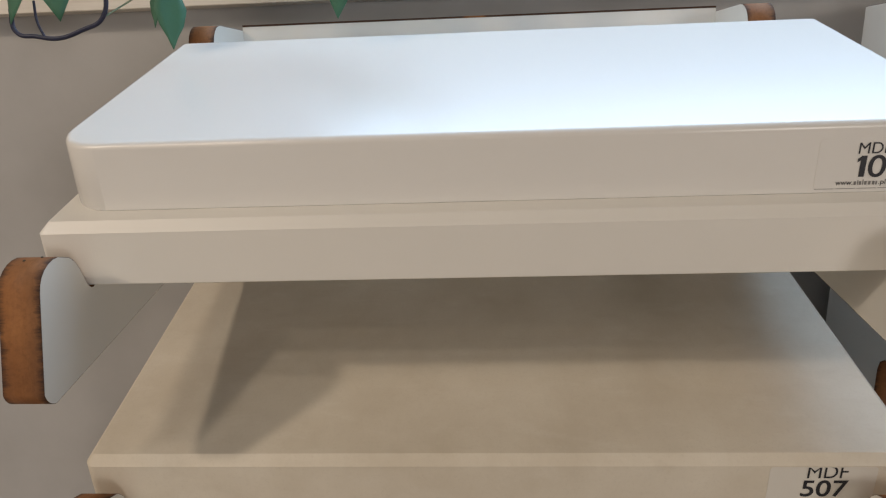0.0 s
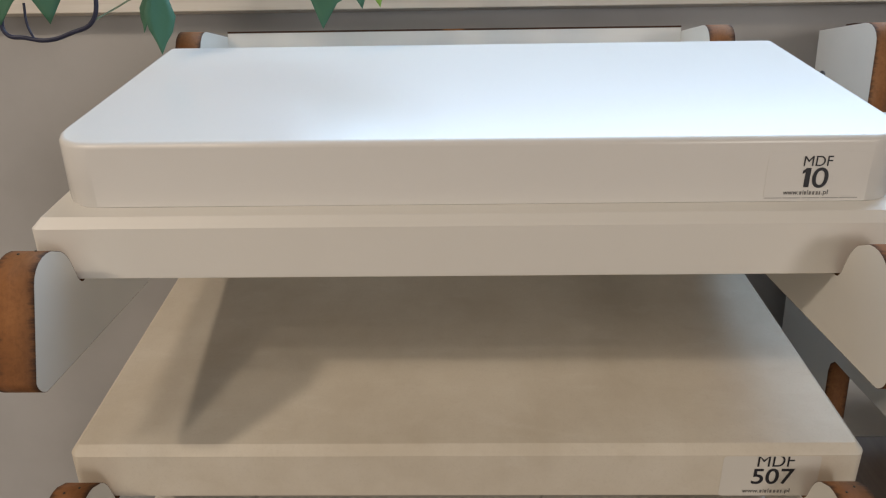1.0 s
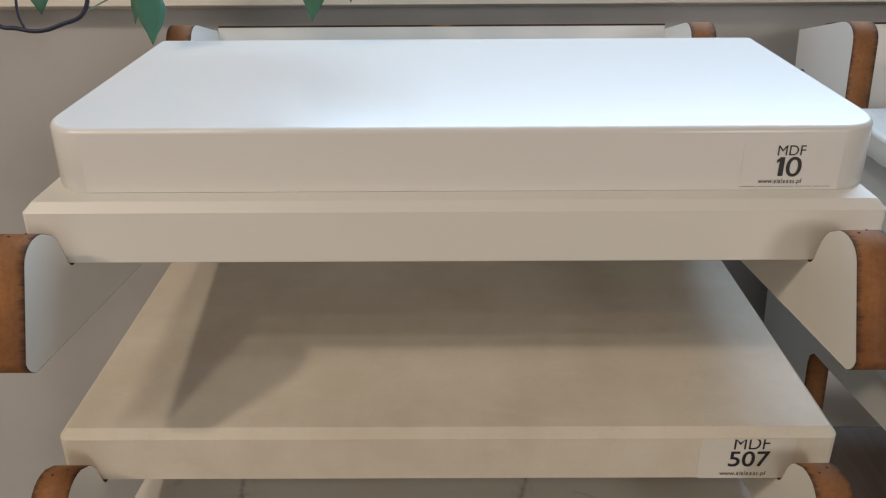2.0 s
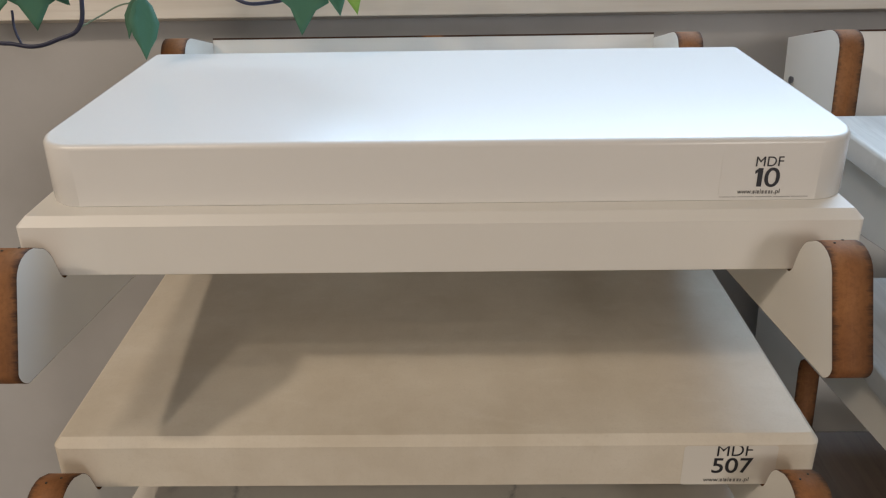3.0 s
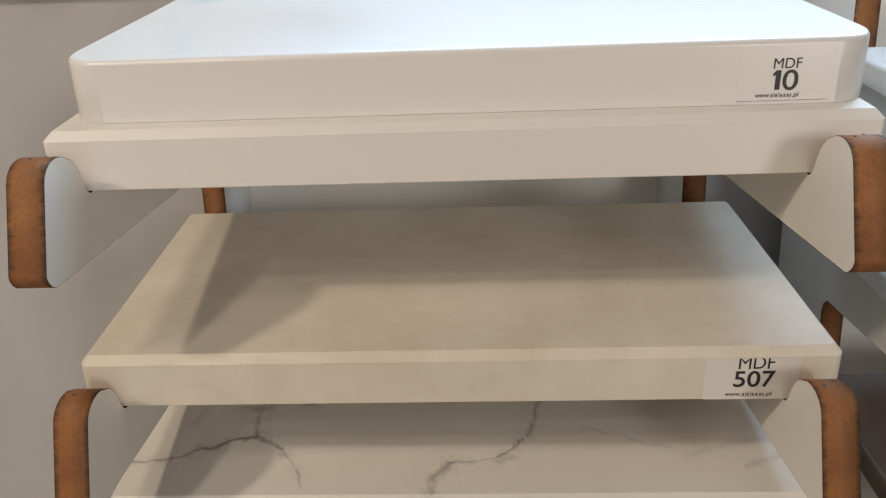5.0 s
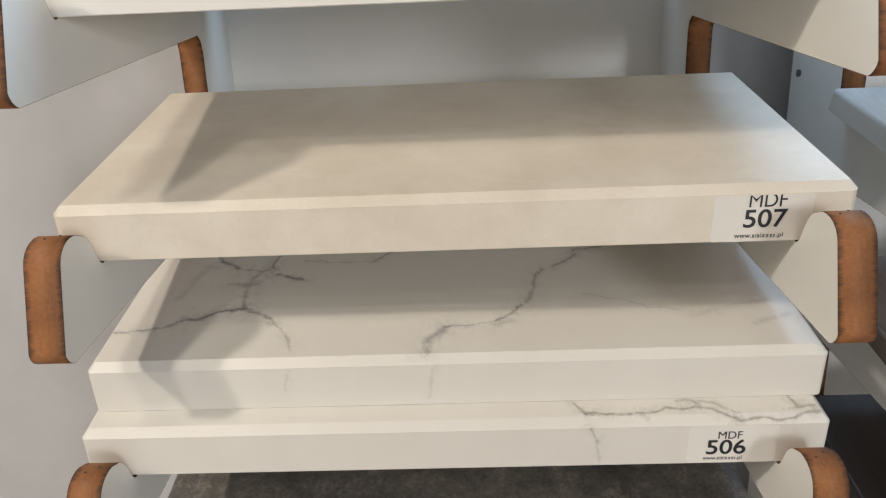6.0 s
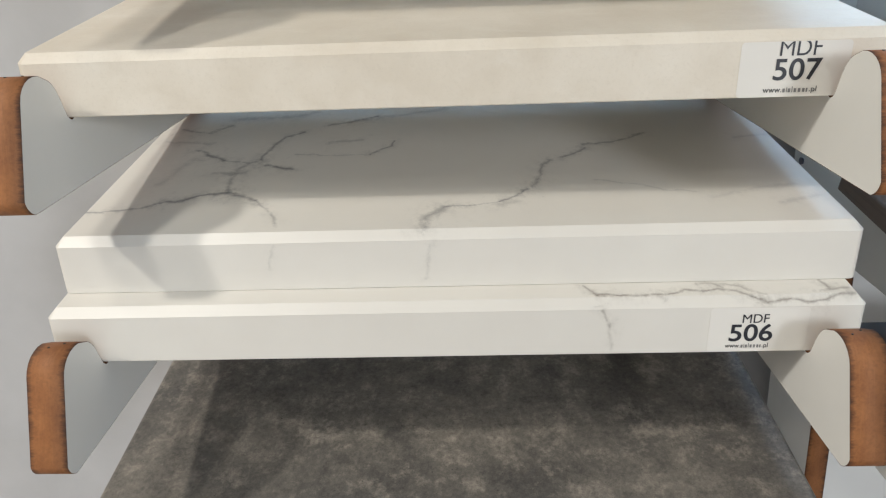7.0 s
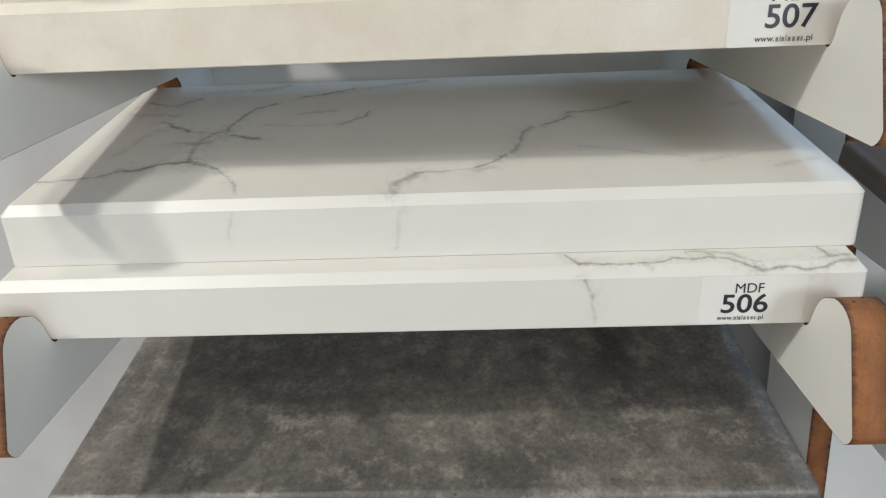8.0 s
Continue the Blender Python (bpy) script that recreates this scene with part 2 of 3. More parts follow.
VEINS_UP += [
    (0.0013, 0.22, [(-0.0163, 0.006), (-0.0144, 0.0174), (-0.0125, 0.0314)]),
    (0.0034, 0.6, [(-0.0163, 0.0468), (-0.0149, 0.0584), (-0.0086, 0.0634), (-0.0039, 0.0686)]),
    (0.001, 0.6, [(-0.0039, 0.0686), (0.0093, 0.0706), (0.0294, 0.075)]),
    (0.0015, 0.75, [(0.0294, 0.075), (0.0433, 0.0844), (0.0489, 0.0909)]),
    (0.0032, 0.3, [(0.0292, 0.0708), (0.042, 0.0743)]),
    (0.0022, 0.6, [(0.0526, 0.0945), (0.0591, 0.1086), (0.0629, 0.1255), (0.0688, 0.1322)]),
    (0.0018, 0.7, [(0.0767, 0.1353), (0.0892, 0.1437), (0.096, 0.151)]),
    (0.0016, 0.6, [(0.0956, 0.156), (0.115, 0.1594), (0.128, 0.1655), (0.1426, 0.1738)]),
]
VEINS_UP += [
    (0.0012, 0.25, [(0.0937, 0.1021), (0.1033, 0.0974), (0.1229, 0.0922), (0.1347, 0.0853), (0.1535, 0.081)]),
    (0.0022, 0.3, [(0.2054, 0.1621), (0.2303, 0.1662)]),
    (0.0026, 0.2, [(0.1613, 0.0747), (0.1908, 0.0838), (0.2165, 0.0897)]),
    (0.0026, 0.25, [(0.1995, 0.0653), (0.2243, 0.0743)]),
    (0.004, 0.25, [(-0.1974, 0.1095), (-0.1929, 0.1351), (-0.1863, 0.1486)]),
]
VEINS_LOW = [
    (0.0012, 0.7, [(0.0793, 0.0568), (0.0834, 0.0529), (0.0873, 0.0485)]),
    (0.0012, 0.8, [(0.0873, 0.0485), (0.0947, 0.0466), (0.1024, 0.0469), (0.1097, 0.0455), (0.1222, 0.0466)]),
    (0.0012, 0.75, [(0.1222, 0.0466), (0.1332, 0.0477), (0.138, 0.0507), (0.1539, 0.0506)]),
    (0.0011, 0.5, [(0.1467, 0.0573), (0.1544, 0.057), (0.158, 0.052)]),
    (0.0012, 0.65, [(0.1539, 0.0506), (0.1671, 0.049), (0.174, 0.0456), (0.1816, 0.0392)]),
]
VEINS_LOW += [
    (0.0016, 0.75, [(0.174, 0.0456), (0.1816, 0.0392), (0.1961, 0.0392), (0.2119, 0.0392), (0.2307, 0.0454)]),
    (0.001, 0.45, [(0.1593, 0.0557), (0.167, 0.0532), (0.1757, 0.0502), (0.1812, 0.0464)]),
    (0.0013, 0.65, [(0.2162, 0.0571), (0.2186, 0.0538), (0.2187, 0.0495)]),
    (0.0014, 0.55, [(0.2103, 0.0478), (0.2229, 0.0489), (0.2298, 0.0507)]),
    (0.0012, 0.3, [(0.1757, 0.0392), (0.1782, 0.0392)]),
    (0.0011, 0.55, [(0.0883, 0.0347), (0.091, 0.0285), (0.093, 0.0235)]),
    (0.0012, 0.3, [(0.093, 0.0235), (0.093, 0.0161), (0.0941, 0.0025)]),
    (0.001, 0.25, [(0.0849, 0.0392), (0.0866, 0.0392)]),
]
MARBLE_UP = marble_material("white_marble_print", VEINS_UP, 0.001)
MARBLE_LOW = marble_material("white_marble_print", VEINS_LOW, 0.0, (0.2, 0.175, 0.145))
BAND = band_material()
STONE = stone_material()
CONCRETE = concrete_material()
ASH = wood_material("pale_ash_wood", (0.76, 0.72, 0.65), (0.56, 0.5, 0.43))
OAK = wood_material("grey_brown_oak", (0.17, 0.128, 0.1), (0.095, 0.068, 0.053), 60.0, 3.0, 60.0)
# the oak print darkened: shade low in the gap put into its colour
SHADED_OAK = wood_material("shaded_oak_print", (0.035, 0.026, 0.022), (0.018, 0.014, 0.012), 60.0, 3.0, 60.0)
LINEN = wood_material("pale_brushed_print", (0.6, 0.59, 0.56), (0.4, 0.39, 0.37), 120.0, 4.0, 4.0)
FLOOR = wood_material("pale_bounce_floor", (0.36, 0.32, 0.28), (0.27, 0.235, 0.2))
LEAF = painted("ivy_leaf", (0.05, 0.17, 0.105), 0.6, 260.0, 0.3, 0.12)
LEAF_LIGHT = painted("young_ivy_leaf", (0.2, 0.4, 0.07), 0.55, 260.0, 0.3, 0.12)
WIRE, *_ = material("dark_stem", (0.02, 0.025, 0.06), 0.5)
STALK, *_ = material("pale_stalk", (0.2, 0.28, 0.2), 0.5)
STEEL, *_ = material("screw_steel", (0.25, 0.26, 0.3), 0.35, metallic=1.0)


# ---- mesh helpers ----
def part(name, bm, mat, parent, label="", m=None):
    mesh = bpy.data.meshes.new(name)
    bm.to_mesh(mesh)
    bm.free()
    mesh.materials.append(mat)
    ob = new(name, mesh)
    if parent is not None:
        ob.parent = parent
    if m is not None:
        ob.matrix_local = m
    if label:
        tagged(ob, label)
    return ob


def thing(name, m, label, category, group="", kind=""):
    ob = new(name)
    ob.empty_display_size = 0.05
    ob.matrix_world = m
    return tagged(ob, label, category, group, kind)


def box(bm, x0, y0, z0, x1, y1, z1):
    vs = [bm.verts.new((x, y, z)) for z in (z0, z1) for x, y in ((x0, y0), (x1, y0), (x1, y1), (x0, y1))]
    for f in ((3, 2, 1, 0), (4, 5, 6, 7), (0, 1, 5, 4), (1, 2, 6, 5), (2, 3, 7, 6), (3, 0, 4, 7)):
        bm.faces.new([vs[i] for i in f])


def box_of(*corners):
    bm = bmesh.new()
    box(bm, *corners)
    return bm


def round_rect(x0, y0, x1, y1, radii, steps=6):
    """Counter-clockwise outline; radii: front left, front right, back right, back left."""
    pts = []
    for (cx, cy, sx, sy), r, start in zip(((x0, y0, 1, 1), (x1, y0, -1, 1), (x1, y1, -1, -1), (x0, y1, 1, -1)), radii, (180, 270, 0, 90)):
        for k in range(steps + 1):
            a = radians(start + 90 * k / steps)
            pts.append((cx + sx * r + r * math.cos(a), cy + sy * r + r * math.sin(a)))
    return pts


def skin(bm, rings, smooth_from=None):
    """Closed solid through rings of equal length, capped at both ends."""
    rows = [[bm.verts.new(p) for p in ring] for ring in rings]
    n = len(rows[0])
    for a, b in zip(rows, rows[1:]):
        for i in range(n):
            f = bm.faces.new((a[i], a[(i + 1) % n], b[(i + 1) % n], b[i]))
            f.smooth = smooth_from is not None
    bm.faces.new(rows[0][::-1])
    bm.faces.new(rows[-1])


def slab(width, depth, thick, corner=0.003, edge=0.0045, steps=1, rake=0.24, back=None):
    """Board with its front bottom edge on y = 0, z = 0; top edges eased by edge (steps 1: chamfer, more: rounding); its front raked back."""
    bm = bmesh.new()
    rings = []
    low = 0.0006
    levels = [(0.0, low), (low, 0.0)]
    for k in range(steps + 1):
        a = radians(90 * k / steps)
        inset, z = (edge * (1 - math.cos(a)), thick - edge + edge * math.sin(a)) if steps > 1 else (edge * k, thick - edge + edge * k)
        levels.append((z, inset))
    for z, inset in levels:
        r, b = max(corner - inset, 0.0003), max((corner if back is None else back) - inset, 0.0003)
        rings.append([(x, y + (rake * z if y < depth / 2 else 0.0), z) for x, y in round_rect(-width / 2 + inset, inset, width / 2 - inset, depth - inset, (r, r, b, b))])
    skin(bm, rings)
    for f in bm.faces:
        f.smooth = steps > 1 and len(f.verts) == 4 and f.calc_area() < 0.0012
    return bm


# ---- the plan ----
A, TH = 0.2075, 0.0208        # half the clear width of a rack, thickness of its side panels
LEAN = 19.0                   # boards lean down towards the viewer
SHELVES = (1.28, 1.1405, 0.9962, 0.859)
SHELF_Y = (0.0, 0.002, -0.0055, -0.002)
SPINE, BACK = 0.2055, 0.275   # front edge of the upright, front of the back panel
TOP, FOOT = 1.43, 0.10
NOSE, THICK = 0.043, 0.0328   # reach of the hooks, thickness of the boards
REAR = 0.325
NEXT, DROP = 0.5695, 0.004    # from rack to rack; the next one's shelves sit a hair lower
TAN = math.tan(radians(LEAN))


def arc(cy, cz, r, a0, a1, n=6):
    return [(cy + r * math.cos(radians(a0 + (a1 - a0) * k / n)), cz + r * math.sin(radians(a0 + (a1 - a0) * k / n))) for k in range(n + 1)]


def glide(p, n=4):
    """Smooth curve from the second point of p to the last but one."""
    out = []
    for a, b, c, d in zip(p, p[1:], p[2:], p[3:]):
        for k in range(1, n + 1):
            t = k / n
            out.append(tuple(0.5 * (2 * v + (w - u) * t + (2 * u - 5 * v + 4 * w - q) * t * t + (3 * v - u - 3 * w + q) * t ** 3) for u, v, w, q in zip(a, b, c, d)))
    return out


def arm_profile(y, z):
    """From the upright, along the board's seat, round the hook, and back along the underside to the upright."""
    pts = [(SPINE, z + (SPINE - y) * TAN), (y + 0.005, z + 0.005 * TAN)]
    pts += glide([(y + 0.011, z + 0.011 * TAN), (y + 0.005, z + 0.005 * TAN), (y + 0.0005, z - 0.0010), (y - 0.0033, z + 0.0012), (y - 0.0062, z + 0.0075),
                  (y - 0.0097, z + 0.0146), (y - 0.0150, z + 0.0196), (y - 0.0229, z + 0.0220)])
    pts += arc(y - 0.0235, z + 0.0055, 0.0165, 88, 168)
    pts += arc(y - 0.0418, z - 0.0378, 0.0085, 186, 256, 7)
    pts += [(SPINE - 0.018, z - 0.0425 + 0.197 * (SPINE + 0.012)), (SPINE - 0.008, z + 0.0025), (SPINE - 0.002, z - 0.002), (SPINE, z - 0.010)]
    return pts


def side_profile(drop):
    pts = [(SPINE + 0.085, TOP)] + arc(SPINE + 0.018, TOP - 0.018, 0.018, 90, 180)
    for y, z in zip(SHELF_Y, SHELVES):
        pts += arm_profile(y, z - drop)
    return pts + [(SPINE, FOOT), (SPINE + 0.085, FOOT)]


def extruded(profile, x0, x1):
    bm = bmesh.new()
    a = [bm.verts.new((x0, y, z)) for y, z in profile]
    b = [bm.verts.new((x1, y, z)) for y, z in profile]
    n = len(profile)
    for i in range(n):
        bm.faces.new((a[i], a[(i + 1) % n], b[(i + 1) % n], b[i]))
    for cap in (a[::-1], b):
        bm.faces.new(cap)
    bmesh.ops.recalc_face_normals(bm, faces=bm.faces)
    bmesh.ops.triangulate(bm, faces=[f for f in bm.faces if len(f.verts) > 4], ngon_method="EAR_CLIP")
    return bm


def strip(profile, half, off=0.00025):
    """Thin band laid on an open profile."""
    bm = bmesh.new()
    rows = []
    n = len(profile)
    for i, (y, z) in enumerate(profile):
        (y0, z0), (y1, z1) = profile[max(i - 1, 0)], profile[min(i + 1, n - 1)]
        ty, tz = y1 - y0, z1 - z0
        l = math.hypot(ty, tz) or 1.0
        oy, oz = tz / l * off, -ty / l * off
        rows.append([bm.verts.new((x, y + sy, z + sz)) for x, sy, sz in ((-half, -0.4 * oy, -0.4 * oz), (half, -0.4 * oy, -0.4 * oz), (half, oy, oz), (-half, oy, oz))])
    for a, b in zip(rows, rows[1:]):
        for i in range(4):
            f = bm.faces.new((a[i], a[(i + 1) % 4], b[(i + 1) % 4], b[i]))
            f.smooth = i in (0, 2)
    bm.faces.new(rows[0][::-1])
    bm.faces.new(rows[-1])
    bmesh.ops.recalc_face_normals(bm, faces=bm.faces)
    return bm


def wall(name, bm, mat, label):
    return tagged(part(name, bm, mat, None), label, "wall", kind="structure")


# ---- the room ----
# floor is out of view; its pale tone is there to light the board fronts
tagged(part("floor", box_of(-3.4, -6.5, -0.1, 2.8, 0.6, 0.0), FLOOR, None), "unseen wood-look shop floor, made pale to bounce light up", "floor", kind="structure")
# ceiling is out of view too, dark to keep bounced light off board tops
tagged(part("ceiling", box_of(-3.4, -6.5, 2.7, 2.8, 0.6, 2.8), CEILING, None), "unseen plain ceiling, made dark grey to hold back bounced light", "ceiling", kind="structure")
wall("wall_west", box_of(-3.5, -6.5, 0.0, -3.4, 0.6, 2.7), WALL_FAR, "plain grey shop wall")
# opening and frame of an unseen window, added around the front fill light
bm = bmesh.new()
for b in ((-6.5, 0.0, -5.75, 2.7), (-3.45, 0.0, 0.6, 2.7), (-5.75, 0.0, -3.45, 0.75), (-5.75, 2.25, -3.45, 2.7)):
    box(bm, 2.8, b[0], b[1], 2.9, b[2], b[3])
wall("wall_east", bm, WALL_FAR, "plain grey shop wall, opened for the unseen added window")
fill_window = thing("added_window", pose(2.83, 0, 0), "wide white-framed window, unseen, added at the side of the room for front light", "window", kind="structure")
bm = bmesh.new()
for b in ((-5.75, 0.75, -3.45, 0.81), (-5.75, 2.19, -3.45, 2.25), (-5.75, 0.81, -5.69, 2.19), (-3.51, 0.81, -3.45, 2.19)):
    box(bm, 0, b[0], b[1], 0.05, b[2], b[3])
part("window_frame", bm, WHITE_PLATE, fill_window)
part("pane", box_of(0.02, -5.69, 0.81, 0.026, -3.51, 2.19), GLASS, fill_window).visible_shadow = False
wall("wall_south", box_of(-3.4, -6.6, 0.0, 2.8, -6.5, 2.7), WALL_FAR, "plain grey shop wall")
WIN = (-0.38, 1.62, 1.28, 2.42)     # x0, z0, x1, z1 of the window above the racks
bm = bmesh.new()
box(bm, -3.4, REAR, 0.0, WIN[0], REAR + 0.16, 2.7)
box(bm, WIN[2], REAR, 0.0, 2.8, REAR + 0.16, 2.7)
box(bm, WIN[0], REAR, 0.0, WIN[2], REAR + 0.16, WIN[1])
box(bm, WIN[0], REAR, WIN[3], WIN[2], REAR + 0.16, 2.7)
wall("wall_north", bm, BACK_WALL, "light painted wall behind the racks")
window = thing("window_1", pose(0, REAR + 0.06, 0), "white-framed window above the display racks", "window", kind="structure")
bm = bmesh.new()
for x0, z0, x1, z1 in ((WIN[0], WIN[1], WIN[2], WIN[1] + 0.06), (WIN[0], WIN[3] - 0.06, WIN[2], WIN[3]), (WIN[0], WIN[1] + 0.06, WIN[0] + 0.06, WIN[3] - 0.06),
                       (WIN[2] - 0.06, WIN[1] + 0.06, WIN[2], WIN[3] - 0.06)):
    box(bm, x0, 0, z0, x1, 0.05, z1)
part("window_frame", bm, WHITE_PLATE, window)
pane = part("pane", box_of(WIN[0] + 0.06, 0.02, WIN[1] + 0.06, WIN[2] - 0.06, 0.026, WIN[3] - 0.06), GLASS, window)
pane.visible_shadow = False
# pale wooden rail along the wall, over the racks
rail = part("wooden_rail", slab(3.6, 0.022, 0.13, 0.0015, 0.003), ASH, None, m=pose(0.1, REAR - 0.0225, 1.456))
tagged(rail, "pale ash wooden rail fixed along the wall above the racks", "rail", kind="structure")
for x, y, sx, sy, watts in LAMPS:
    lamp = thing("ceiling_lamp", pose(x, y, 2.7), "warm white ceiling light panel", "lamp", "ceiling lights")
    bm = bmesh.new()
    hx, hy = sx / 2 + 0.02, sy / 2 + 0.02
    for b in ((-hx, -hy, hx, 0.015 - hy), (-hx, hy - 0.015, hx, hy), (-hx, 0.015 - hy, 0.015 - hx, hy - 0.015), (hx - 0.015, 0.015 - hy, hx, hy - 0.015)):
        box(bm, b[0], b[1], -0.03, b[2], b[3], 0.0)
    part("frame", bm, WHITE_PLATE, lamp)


# ---- display racks ----
def build_rack(x, drop, label):
    rack = thing("display_rack", pose(x, 0, 0), label, "display rack", "display racks along the wall")
    profile = side_profile(drop)
    for side in (-1, 1):
        panel = part("side_panel", extruded(profile, -TH / 2, TH / 2), WHITE_PLATE, rack, m=pose(side * (A + TH / 2), 0, 0))
        part("edge_band", strip(profile[:-1], TH / 2 - 0.0001), BAND, panel, "brown lacquered edge band with burnt rims")
        for y, z in zip(SHELF_Y, SHELVES):
            for dx, dy in ((-0.0035, -0.0275), (0.003, -0.0235)):
                bm = bmesh.new()
                bmesh.ops.create_cone(bm, cap_ends=True, segments=10, radius1=0.0008, radius2=0.0006, depth=0.0012)
                part("nail", bm, SEAM, panel, "small dark nail head", pose(dx, y + dy, z - drop + 0.022 - 0.0005 * (dy < -0.025)))
        for z in (1.39, 1.2316, 1.07):
            bm = bmesh.new()
            bmesh.ops.create_cone(bm, cap_ends=True, segments=14, radius1=0.0036, radius2=0.003, depth=0.002)
            part("screw", bm, STEEL, panel, "small steel screw head", pose(side * (TH / 2 + 0.0008), BACK, z, 0, 90, 0))
    back = part("back_panel", box_of(-A, BACK, FOOT, A, BACK + 0.01, TOP + 0.003), WHITE_LIT_BACK, rack)
    part("edge_band", box_of(-A, BACK - 0.0004, TOP + 0.003, A, BACK + 0.0104, TOP + 0.0046), BAND, back, "brown lacquered edge band along the top")
    return rack


build_rack(0, 0, "white laminated display rack with brown-edged stepped side panels")
build_rack(NEXT, DROP, "white laminated display rack beside the first, with brown edges")


def board(i, bm, mat, label, x=0.0, along=0.0, up=0.0, drop=0.0, turn=0.0):
    m = pose(x, SHELF_Y[i], SHELVES[i] - drop) @ pose(0, 0, 0, LEAN) @ pose(0, along, up, 0, 0, turn)
    ob = part("sample_board", bm, mat, None, m=m)
    return tagged(ob, label, "sample board", "window sill sample boards")


def sticker(parent, x0, x1, z0, z1, mat, label, r=0.002):
    bm = bmesh.new()
    skin(bm, [[(x, z, d) for x, z in round_rect(x0, z0, x1, z1, (r, r * 2, r, r), 4)] for d in (0.0, 0.00012)])
    return part("sticker", bm, mat, parent, label, pose(0, -0.0001, 0, 76.5))


def print_on(parent, text, x, z, height, width, bold, limit=1.0):
    """Text with capitals of that height, fitted to that width."""
    cu = bpy.data.curves.new("lettering", "FONT")
    cu.body, cu.size, cu.extrude, cu.offset = text, 1.0, 0.0, bold
    tmp = bpy.data.objects.new("lettering", cu)
    scene.collection.objects.link(tmp)
    bpy.context.view_layer.update()
    mesh = bpy.data.meshes.new_from_object(tmp.evaluated_get(bpy.context.evaluated_depsgraph_get()))
    bpy.data.objects.remove(tmp)
    co = np.array([v.co for v in mesh.vertices])
    lo, hi = co.min(axis=0), co.max(axis=0)
    for v in mesh.vertices:
        v.co = (x + (v.co.x - lo[0]) / (hi[0] - lo[0]) * width, min(z + (v.co.y - lo[1]) / (hi[1] - lo[1]) * height, limit), 0.00035)
    mesh.materials.clear()
    mesh.materials.append(INK)
    ob = new("lettering", mesh)
    ob.parent = parent
    return ob


def address_line(parent, x, z, width, height):
    """Web address: the maker's name in it is a row of plain bars, one a letter."""
    print_on(parent, "www.", x, z, height, 0.35 * width, 0.0)
    print_on(parent, ".pl", x + 0.865 * width, z - 0.4 * height, 1.9 * height, 0.135 * width, 0.0)
    bm = bmesh.new()
    # start, breadth and head of each bar, in shares of the width and of the height of a small letter
    for a, w, top in ((0.37, 0.045, 1.0), (0.44, 0.014, 1.3), (0.472, 0.045, 1.0), (0.542, 0.014, 1.5), (0.582, 0.045, 1.0), (0.66, 0.045, 1.0), (0.738, 0.045, 1.0), (0.806, 0.03, 1.0)):
        box(bm, x + a * width, z, 0.0003, x + (a + w) * width, z + top * height, 0.00036)
    part("small_print", bm, INK_GREY, parent)


# top shelf: two white boards
board(0, slab(0.476, 0.255, THICK), WHITE_SATIN, "plain white sill board with a chamfered edge under another board", x=0.0074)
ten = board(0, slab(0.470, 0.197, 0.0347, 0.024, 0.003, 5, back=0.005), WHITE_GLOSS, "glossy white sill board with rounded corners lying on another board", x=0.0118, along=0.022, up=THICK)
st = sticker(ten, 0.156, 0.2086, 0.0024, 0.0275, WHITE_GLOSS, "clear sticker with black lettering")
print_on(st, "MDF", 0.1748, 0.0199, 0.0055, 0.0153, 0.0)
print_on(st, "1", 0.1766, 0.0083, 0.0106, 0.0028, 0.0)
bm = bmesh.new()
skin(bm, [[(x, z, d) for x, z in ((0.1751, 0.0156), (0.1772, 0.0170), (0.1772, 0.0189), (0.1751, 0.0174))] for d in (0.0003, 0.00036)])
part("lettering", bm, INK, st)
print_on(st, "0", 0.1806, 0.0079, 0.0112, 0.0086, 0.006)
address_line(st, 0.1663, 0.0042, 0.024, 0.0018)
bm = bmesh.new()
for k in range(5):
    box(bm, 0.1565 + k * 0.0102, 0.0023, 0.0003, 0.1565 + k * 0.0102 + 0.0095, 0.00255, 0.00034)
part("lower_rim", bm, INK_GREY, st)

# second shelf: beige stone board
stone = board(1, slab(0.473, 0.202, THICK, 0.006, 0.0045), STONE, "beige stone-patterned sill board with a chamfered front edge", x=0.0035)
st = sticker(stone, 0.1535, 0.2108, 0.0003, 0.0286, PAPER, "white paper sticker with black lettering, cut at the top")
print_on(st, "MDF", 0.1737, 0.0214, 0.0082, 0.0214, 0.0, 0.0285)
print_on(st, "507", 0.1716, 0.0088, 0.0112, 0.0248, 0.012)
address_line(st, 0.1673, 0.0026, 0.0281, 0.002)

# third shelf: two marble boards
board_m = board(2, slab(0.474, 0.203, THICK), MARBLE_LOW, "white marble-patterned sill board with grey veins under another board", x=-0.0005)
st = sticker(board_m, 0.15, 0.2058, 0.0008, 0.0285, CLEAR, "thin white sticker with black lettering")
print_on(st, "MDF", 0.1684, 0.0192, 0.0054, 0.0149, 0.0)
print_on(st, "506", 0.1618, 0.0074, 0.0111, 0.0246, 0.014)
address_line(st, 0.1602, 0.0033, 0.0245, 0.0019)
board(2, slab(0.472, 0.212, 0.0335, 0.0035), MARBLE_UP, "white marble-patterned sill board with branching grey veins, on top", x=0.002, along=0.0252, up=THICK)

# lowest shelf in view: dark concrete board
board(3, slab(0.465, 0.203, THICK, 0.004, 0.004, 3), CONCRETE, "dark grey concrete-patterned sill board", x=-0.003)

